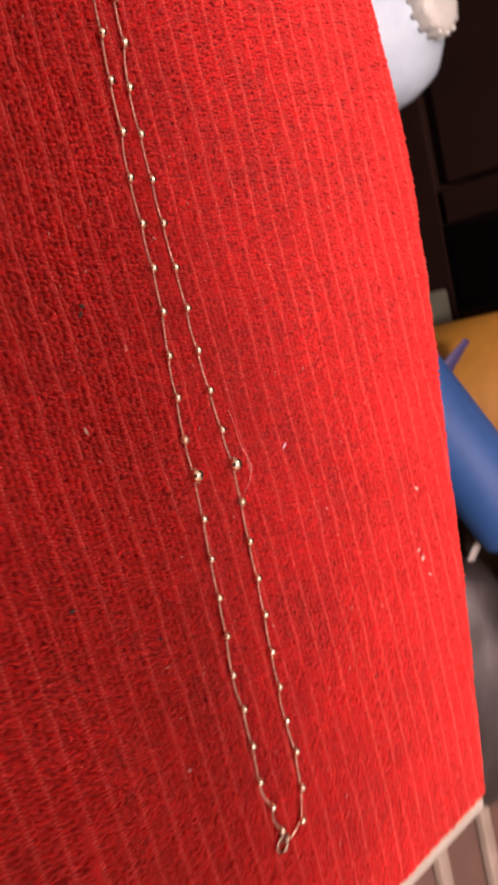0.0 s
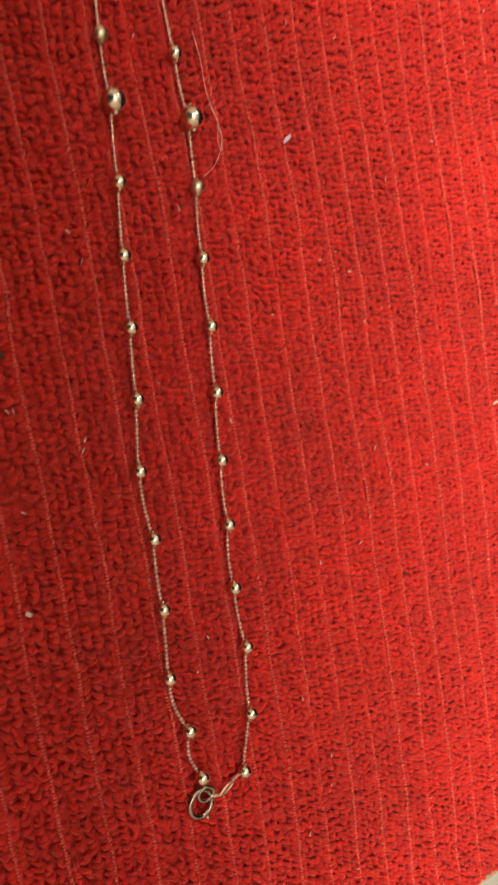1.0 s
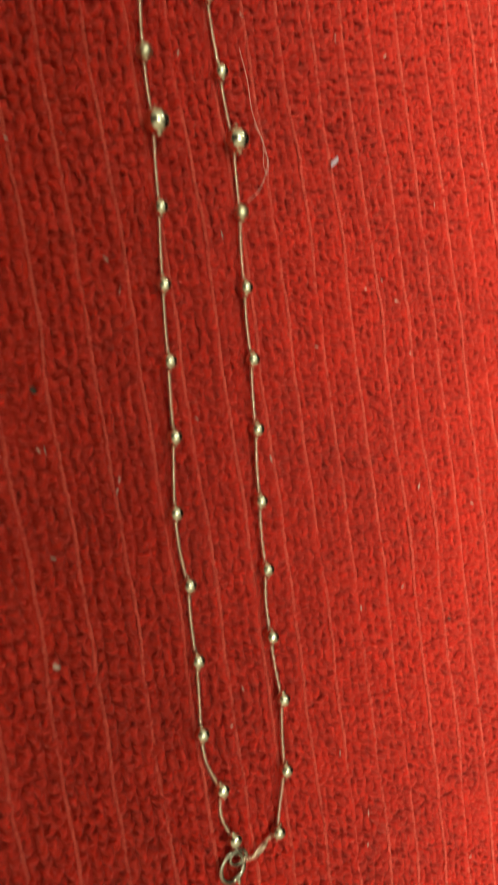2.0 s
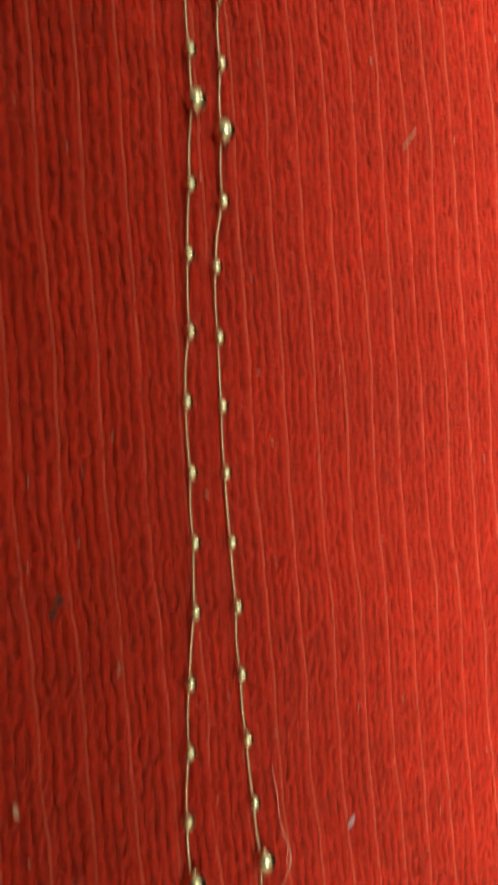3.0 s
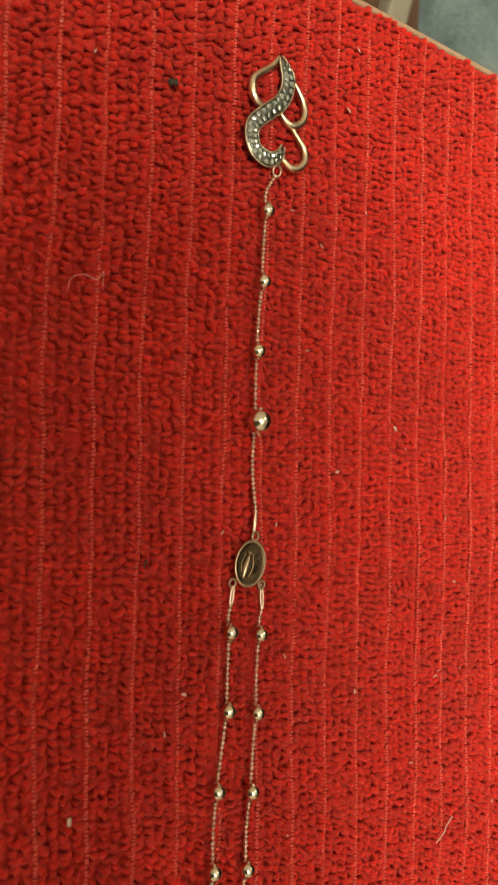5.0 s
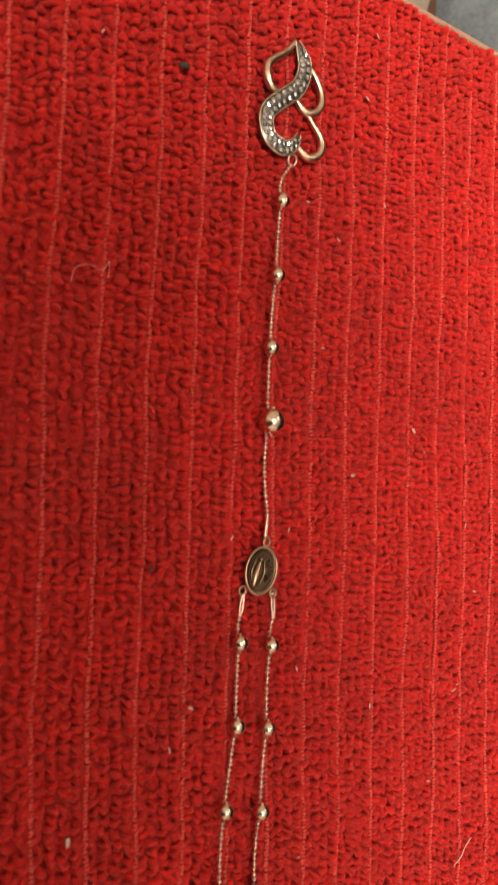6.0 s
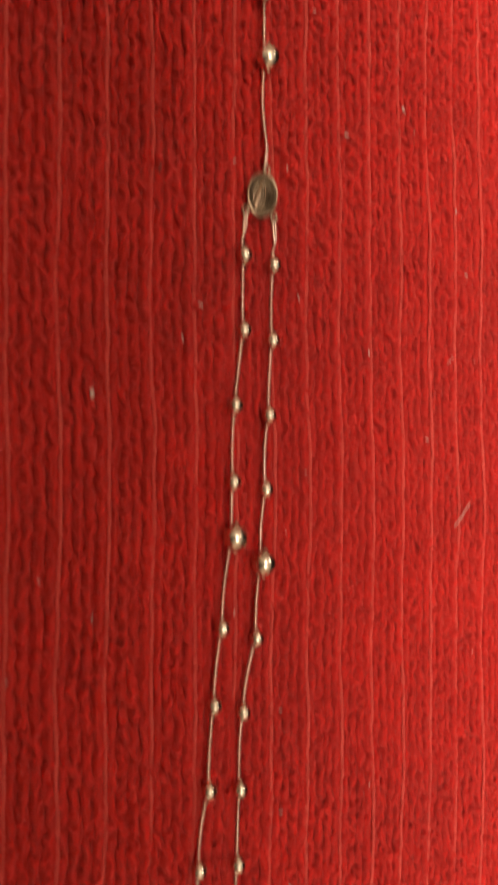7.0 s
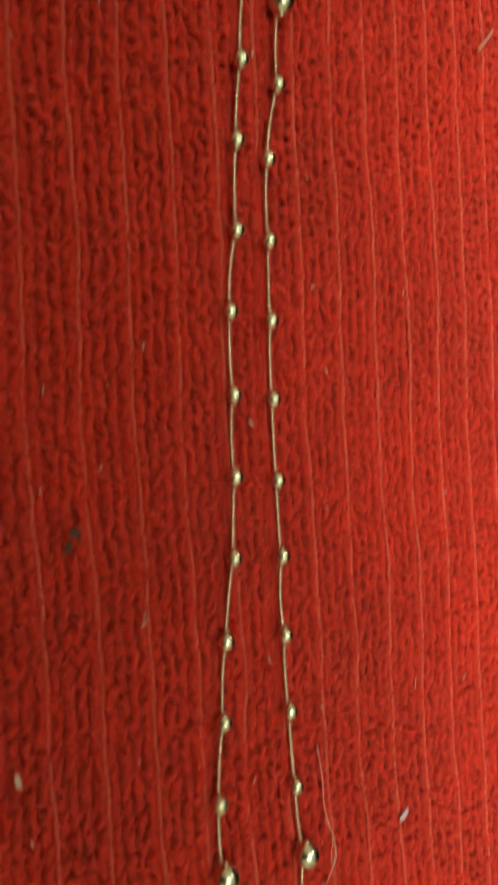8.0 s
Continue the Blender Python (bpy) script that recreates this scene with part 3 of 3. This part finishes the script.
for row, count in ((-1, 23), (1, 23)):
    for k in range(count):
        t = 0.06 + 0.89 * (k + 0.25 + 0.25 * row) / (count - 0.5)
        i = min(round(t * (len(centre_line) - 1)), len(centre_line) - 2)
        ahead = (centre_line[i + 1] - centre_line[i - 1]).normalized()
        across = Vector((ahead.y, -ahead.x, 0))
        w = band_width(t)
        r = min(0.00060, w * 0.43)
        stone = spin([(r * 0.3, -0.0003), (r, 0.00002), (r * 0.97, 0.00008), (r * 0.50, 0.00026)], 6)
        bmesh.ops.transform(stone, verts=stone.verts, matrix=Matrix.Translation(centre_line[i] + across * row * w * 0.40 + Vector((0, 0, 0.00062))) @ Euler((random.uniform(-0.4, 0.4), random.uniform(-0.4, 0.4), random.uniform(0, 1))).to_matrix().to_4x4())
        ob = pendant_part("stone", stone, STONE, "clear faceted stone")
        ob.data.polygons.foreach_set("use_smooth", [False] * len(ob.data.polygons))
    for k in range(0, count - 1, 2):
        t = 0.06 + 0.89 * (k + 0.75 + 0.25 * row) / (count - 0.5)
        i = min(round(t * (len(centre_line) - 1)), len(centre_line) - 2)
        ahead = (centre_line[i + 1] - centre_line[i - 1]).normalized()
        prong = bmesh.new()
        bmesh.ops.create_uvsphere(prong, u_segments=7, v_segments=5, radius=0.00018, matrix=Matrix.Translation(centre_line[i] + Vector((ahead.y, -ahead.x, 0)) * row * band_width(t) * 0.72 + Vector((0, 0, 0.00066))))
        pendant_part("prong", prong, SILVER)
pendant_part("bail", tube(bmesh.new(), ring_path(on(2.2, 70.5, PEND - 0.0002), 0.0009, 0.0010, 0.2, 0.3, 20), 0.00024, 8, True), GOLD_CHAIN)

# spring ring clasp and the link that it holds
clasp = part("clasp", tube(bmesh.new(), ring_path(on(-3.7, -332.2, 0.0010), 0.0025, 0.0026, 0.3, 0.12, 40), 0.00050, 10, True), STEEL, None, "round spring ring clasp")
under(necklace, clasp)
under_part(clasp, part("trigger", spin([(0.0002, -0.0006), (0.0004, -0.0004), (0.00042, 0.0003), (0.0002, 0.0005)], 14, on(-2.6, -335.2, 0.0011)), GOLD))
under_part(clasp, part("ring_eye", tube(bmesh.new(), ring_path(on(-2.5, -330.7, 0.0013), 0.0017, 0.0014, -0.2, 0.2, 24), 0.00036, 8, True), STEEL))
under_part(clasp, part("sleeve", tube(bmesh.new(), [p for p in ring_path(on(-3.7, -332.2, 0.0010), 0.0025, 0.0026, 0.3, 0.12, 40)][28:38], 0.00060, 10), STEEL))
eye_link("oval_link", on(1.1, -332.3, 0.0009), on(4.0, -331.0, 0.0009), 0.0008, 0.00030)
chain([on(1.2, -332.3, 0.0009), on(-0.3, -332.0, 0.0011), on(-1.6, -331.3, 0.0013)])


# ---- lint and threads on the towel ----
def speck(name, x, y, length, width, mat, label, group="lint on the towel"):
    """A small crumpled bit lying on the pile."""
    bm = bmesh.new()
    bmesh.ops.create_icosphere(bm, subdivisions=2, radius=1.0)
    turn = random.uniform(0, math.pi)
    for v in bm.verts:
        v.co *= 1 + 0.55 * noise.noise(v.co * 1.9 + Vector((x, y, 3)))
        v.co = Vector((v.co.x * width / 2 + 0.18 * width * math.sin(v.co.y * 2.5), v.co.y * length / 2, v.co.z * width * 0.35))
    bmesh.ops.rotate(bm, verts=bm.verts, matrix=Matrix.Rotation(turn, 3, "Z"))
    ob = tagged(part(name, bm, mat), label, "lint", group)
    ob.location = on(x, y, width * 0.12)
    return ob


def thread(x, y, points, wire, mat, label):
    """A thin curled thread; points are offsets in millimetres."""
    path = smooth_path([on(x + a, y + b, 0.0003 + 0.0005 * abs(math.sin(i * 1.7))) - on(x, y) for i, (a, b) in enumerate(points)], 10)
    ob = tagged(part("thread", tube(bmesh.new(), path, wire, 5), mat), label, "thread")
    ob.location = on(x, y)
    return ob


SPECKS = [(-34, 80), (22, 101), (20, 88), (52, 9), (51, -24), (59, -23), (45, -41), (10, -17), (28, -25), (-18, -227), (-16, -232), (5, -222), (-32, -256), (-19, -262), (32, -294), (12, -262), (51, -272),
          (2, -302), (24, -321), (30, -342), (23, -350), (51, -244), (25, -242), (44, -229), (-38, -192), (-21, -163), (-31, -256), (36, -182), (119, -183), (-27, -129), (-28, -141), (-37, -144), (-21, -164), (-1, -192),
          (14, -125), (36, -183), (2, -173), (11, -111), (52, -23), (-37, -68), (-28, -74)]
SPECKS += [(random.uniform(-60, 110), random.uniform(-370, 100)) for _ in range(60)]
for x, y in SPECKS:
    speck("lint", x, y, random.uniform(0.0006, 0.0014), random.uniform(0.00018, 0.00040), LINT, "tiny pale lint speck on the red pile")
for x, y, length, width in ((20.4, 17, 0.0015, 0.0008), (-30.1, -38.8, 0.0018, 0.0012), (-11, -21.7, 0.0013, 0.0009), (35.5, 26.6, 0.0016, 0.0010), (101.4, -242, 0.0032, 0.0018), (-32.3, -289, 0.0017, 0.0013),
                            (96, -266, 0.0030, 0.0012), (98, -270, 0.0032, 0.0018), (101, -278, 0.0028, 0.0010), (-40, -183, 0.0030, 0.0012)):
    speck("lint", x, y, length * 0.8, width * 0.7, LINT, "pale crumpled lint flake on the red pile")
speck("lint", 33.3, -206.4, 0.0028, 0.0010, LILAC, "lilac grey lint flake on the red pile")
for x, y, length, width in ((-19.8, 79.8, 0.0024, 0.0020), (-20, 0, 0.0020, 0.0006), (-32, -247, 0.0018, 0.0012), (58, -302, 0.0016, 0.0010), (-32, -150, 0.0026, 0.0018), (-33, -152, 0.0024, 0.0014), (-57, -228, 0.0022, 0.0018)):
    speck("crumb", x, y, length * 0.75, width * 0.65, DARK_LINT, "dark brown crumb caught in the red pile", "crumbs on the towel")
thread(12.5, -205, [(-0.6, 16), (0.2, 10.6), (1.1, 5), (2.8, -0.4), (3.6, -3), (2.8, -5.8), (0.9, -8.9), (-1.8, -11)], 0.00007, HAIR, "pale curled thread beside a bead")
thread(12.9, -205, [(1.0, 3), (2.2, 0.3), (2.6, -1.5), (2.0, -4), (2.9, -5.6), (3.3, -3.2), (2.2, -1.0)], 0.00006, HAIR, "pale knotted thread beside a bead")
thread(-33.5, 43.3, [(-3.0, -2.3), (-2.7, -0.3), (-0.6, 0.8), (1.6, 0.4), (2.7, 1.9), (2.6, -0.6)], 0.00005, HAIR, "pale curled thread on the red pile")
thread(56.1, -56.5, [(-2.2, -2.4), (-0.6, -0.5), (0.6, 0.6), (2.0, 2.6)], 0.00014, LINT, "short white thread end on the red pile")

# ---- things round the box ----
# pale blue jug with a ribbed cap
JX, JY = 0.305, -0.006
jug = empty("jug", (JX, JY, FLOOR), "pale blue plastic jug with a ribbed white cap", "jug")
under(jug, part("body", spin([(0.040, FLOOR), (0.048, FLOOR + 0.005), (0.050, FLOOR + 0.04), (0.050, FLOOR + 0.075), (0.047, FLOOR + 0.092), (0.041, FLOOR + 0.106), (0.030, FLOOR + 0.115), (0.021, FLOOR + 0.119), (0.018, FLOOR + 0.124)], 48, (JX, JY, 0)), PALEBLUE))
under(jug, part("cap", spin([(0.0175, FLOOR + 0.119), (0.0185, FLOOR + 0.121), (0.0185, FLOOR + 0.130), (0.0165, FLOOR + 0.133), (0.010, FLOOR + 0.134)], 40, (JX, JY, 0)), CAPWHITE))
for k in range(14):
    a = k * math.tau / 14
    rib = box((-0.0018, -0.001, 0), (0.0018, 0.0015, 0.009), 0.0005, pose(JX + 0.0188 * math.cos(a), JY + 0.0188 * math.sin(a), FLOOR + 0.122, 0, 0, math.degrees(a) - 90))
    under(jug, part("rib", rib, CAPWHITE))
label_bm = bmesh.new()
rings = []
for z in (FLOOR + 0.030, FLOOR + 0.074):
    rings.append([label_bm.verts.new((JX + 0.0505 * math.cos(a), JY + 0.0505 * math.sin(a), z)) for a in np.linspace(radians(120), radians(215), 24)])
for i in range(23):
    label_bm.faces.new((rings[0][i], rings[0][i + 1], rings[1][i + 1], rings[1][i]))
under(jug, part("sticker", label_bm, WHITE))

# dark cabinet with an open compartment
CX, CY0, CY1, CT = 0.40, -0.62, 0.62, 0.55
cabinet = empty("cabinet", (CX, 0, FLOOR), "dark brown wooden cabinet, its open compartment's shade coloured black", "cabinet")
for piece, lo, hi in (("plinth", (CX + 0.004, CY0, FLOOR), (CX + 0.35, CY1, FLOOR + 0.045)), ("top", (CX - 0.01, CY0 - 0.01, CT), (CX + 0.36, CY1 + 0.01, CT + 0.02)),
                      ("side_panel", (CX, CY0, FLOOR + 0.052), (CX + 0.35, CY0 + 0.02, CT - 0.002)), ("side_panel", (CX, CY1 - 0.02, FLOOR + 0.052), (CX + 0.35, CY1, CT - 0.002)),
                      ("divider", (CX, -0.125, FLOOR + 0.052), (CX + 0.34, -0.100, CT - 0.002)), ("divider", (CX, -0.215, FLOOR + 0.052), (CX + 0.34, -0.192, CT - 0.002)),
                      ("door", (CX + 0.003, -0.096, FLOOR + 0.056), (CX + 0.02, 0.255, CT - 0.006)), ("door", (CX + 0.003, 0.260, FLOOR + 0.056), (CX + 0.02, 0.596, CT - 0.006)),
                      ("door", (CX + 0.003, -0.598, FLOOR + 0.056), (CX + 0.02, -0.219, CT - 0.006))):
    under(cabinet, part(piece, box(lo, hi, 0.002), DARKWOOD, smooth=False))
# black plate and block stand in for the shade within the open compartment
under(cabinet, part("compartment_shade_base", box((CX + 0.004, -0.191, FLOOR + 0.046), (CX + 0.118, -0.126, FLOOR + 0.052)), NICHE_SHADE, smooth=False))
under(cabinet, part("compartment_shade_block", box((CX + 0.12, -0.190, FLOOR + 0.053), (CX + 0.335, -0.127, CT - 0.004)), NICHE_SHADE, smooth=False))
for y in (0.235, 0.280):
    under(cabinet, part("knob", spin([(0.004, 0), (0.005, 0.008), (0.011, 0.012), (0.011, 0.018), (0.004, 0.021)], 16), DARK_GOLD)).matrix_basis = pose(CX + 0.003, y, 0.25, 0, -90, 0)

# ochre tub
OX, OY = 0.337, -0.250
tub = empty("tub", (OX, OY, FLOOR), "round ochre yellow tub with a rolled rim", "tub")
under(tub, part("wall", spin([(0.050, FLOOR), (0.053, FLOOR + 0.004), (0.059, FLOOR + 0.165), (0.056, FLOOR + 0.165), (0.050, FLOOR + 0.008), (0.004, FLOOR + 0.006)], 48, (OX, OY, 0)), OCHRE))
under(tub, part("rim", tube(bmesh.new(), ring_path((OX, OY, FLOOR + 0.166), 0.0585, 0.0585, n=48), 0.003, 8, True), OCHRE))

# blue bottle that leans on the bag
B0, B1 = Vector((0.235, -0.106, -0.160)), Vector((0.272, -0.357, -0.035))
bottle = empty("bottle", B0, "blue plastic bottle lying at a slant against a bag", "bottle")
axis = (B1 - B0).to_track_quat("Z", "Y").to_matrix().to_4x4()
length = (B1 - B0).length
bottle_body = spin([(0.017, 0), (0.023, 0.003), (0.0242, 0.012), (0.0245, 0.05), (0.0240, 0.055), (0.0245, 0.06), (0.0245, length * 0.80), (0.0230, length * 0.84), (0.016, length * 0.86), (0.014, length * 0.90)], 44)
bmesh.ops.transform(bottle_body, verts=bottle_body.verts, matrix=Matrix.Translation(B0) @ axis)
under(bottle, part("body", bottle_body, BLUE))
bottle_cap = spin([(0.017, length * 0.885), (0.018, length * 0.89), (0.018, length * 0.975), (0.015, length)], 32)
bmesh.ops.transform(bottle_cap, verts=bottle_cap.verts, matrix=Matrix.Translation(B0) @ axis)
under(bottle, part("cap", bottle_cap, NAVY))
strap_path = smooth_path([(0.262, -0.232, -0.106), (0.272, -0.222, -0.094), (0.280, -0.212, -0.086), (0.284, -0.203, -0.078)], 6)
under(bottle, part("strap", tube(bmesh.new(), strap_path, lambda t: 0.0085 - 0.005 * t, 8, squash=0.25), NAVY, None, "navy carrying strap end"))

# black bag
bag = empty("bag", (0.29, -0.42, FLOOR), "soft black leather bag with a pale tag", "bag")
bm = bmesh.new()
bmesh.ops.create_uvsphere(bm, u_segments=48, v_segments=28, radius=1.0)
for v in bm.verts:
    x, y, z = v.co
    f = 1 + 0.07 * noise.noise(Vector((x, y, z)) * 2.2) + 0.03 * noise.noise(Vector((x, y, z)) * 6)
    sx, sy, sz = (math.copysign(abs(c) ** 0.72, c) for c in (x, y, z))
    v.co = Vector((0.292 + sx * 0.060 * f, -0.422 + sy * 0.098 * f, max(FLOOR, FLOOR + 0.058 + sz * 0.066 * f)))
under(bag, part("body", bm, LEATHER))
under(bag, part("seam", tube(bmesh.new(), smooth_path([(0.292 + 0.052 * math.sin(a * 0.3), -0.422 + 0.086 * math.cos(a), FLOOR + 0.068 + 0.057 * math.sin(a)) for a in np.linspace(0.15, math.pi - 0.15, 9)], 5), 0.0016, 6), LEATHER))
under(bag, part("handle", tube(bmesh.new(), smooth_path([(0.30, -0.375, -0.085), (0.312, -0.39, -0.055), (0.318, -0.42, -0.045), (0.312, -0.45, -0.055), (0.30, -0.47, -0.085)], 8), 0.005, 10), LEATHER))
tag_turn = pose(0.268, -0.331, -0.088, 10, -25, 70)
under(bag, part("tag", box((-0.009, -0.0045, -0.001), (0.009, 0.0045, 0.001), 0.0008, tag_turn), WHITE, None, "pale paper tag"))

# grey-green card box by the cabinet
under(empty("card_box", (0.375, -0.165, FLOOR), "small grey green card box by the cabinet", "box"), part("body", box((0.352, -0.200, FLOOR), (0.396, -0.172, FLOOR + 0.045), 0.002), TEAL))

# slatted crate
KX, KY = 0.34, -0.68
crate = empty("crate", (KX, KY, FLOOR), "low crate with cream slats and red brown panels", "crate")
under(crate, part("base", box((KX - 0.13, KY - 0.13, FLOOR), (KX + 0.13, KY + 0.13, FLOOR + 0.02), 0.002), REDBROWN))
for k in range(5):
    a = -0.124 + 0.062 * k
    under(crate, part("slat", box((KX + a - 0.006, KY - 0.13, FLOOR + 0.021), (KX + a + 0.006, KY + 0.13, FLOOR + 0.029), 0.0015), CREAM))
for k in range(3):
    a = -0.124 + 0.124 * k
    under(crate, part("cross_slat", box((KX - 0.13, KY + a - 0.006, FLOOR + 0.030), (KX + 0.13, KY + a + 0.006, FLOOR + 0.037), 0.0015), CREAM))

# folded cloth and a cream lath on the floor beyond the towel's far end
def folded_cloth(cx, cy, sx, sy, height):
    bm = bmesh.new()
    n = 40
    grid = []
    for i in range(n):
        row = []
        for j in range(n):
            a, b = 2 * i / (n - 1) - 1, 2 * j / (n - 1) - 1
            side = max(0.0, 1 - max(abs(a), abs(b)) ** 6)
            fold = 0.012 * math.sin(5 * a + 3 * b + 2 * noise.noise(Vector((a, b, 0)) * 1.5)) + 0.010 * noise.noise(Vector((a, b, 4)) * 3)
            row.append(bm.verts.new((cx + sx * a * (1 + 0.05 * b), cy + sy * b + 0.01 * a, FLOOR + side * (height + fold))))
        grid.append(row)
    for i in range(n - 1):
        for j in range(n - 1):
            bm.faces.new((grid[i][j], grid[i + 1][j], grid[i + 1][j + 1], grid[i][j + 1]))
    return bm


tagged(part("folded_cloth", folded_cloth(0.315, 0.235, 0.075, 0.110, 0.045), DENIM), "grey blue folded cloth on the floor", "cloth")
lath = part("lath", box((-0.007, -0.12, 0), (0.007, 0.12, 0.012), 0.002, pose(0.226, 0.315, FLOOR, 0, 0, -14)), CREAM)
tagged(lath, "cream painted wooden lath on the floor", "lath")

# ---- floorboards ----
floor_ob = bpy.data.objects["floor"]
board_bm = box((0, -1.0, -0.004), (0.1185, 1.0, 0.0), 0.0012)
board_mesh = bpy.data.meshes.new("floorboard")
board_bm.to_mesh(board_mesh)
board_bm.free()
board_mesh.materials.append(FLOORWOOD)
for k in range(36):
    for half in (-1, 1):
        plank = new("floorboard", board_mesh)
        plank.location = (X0 + 0.12 * k, half * 1.0, FLOOR)
        plank.parent = floor_ob
        if plank.location.x + 0.1185 > X1:
            bpy.data.objects.remove(plank)
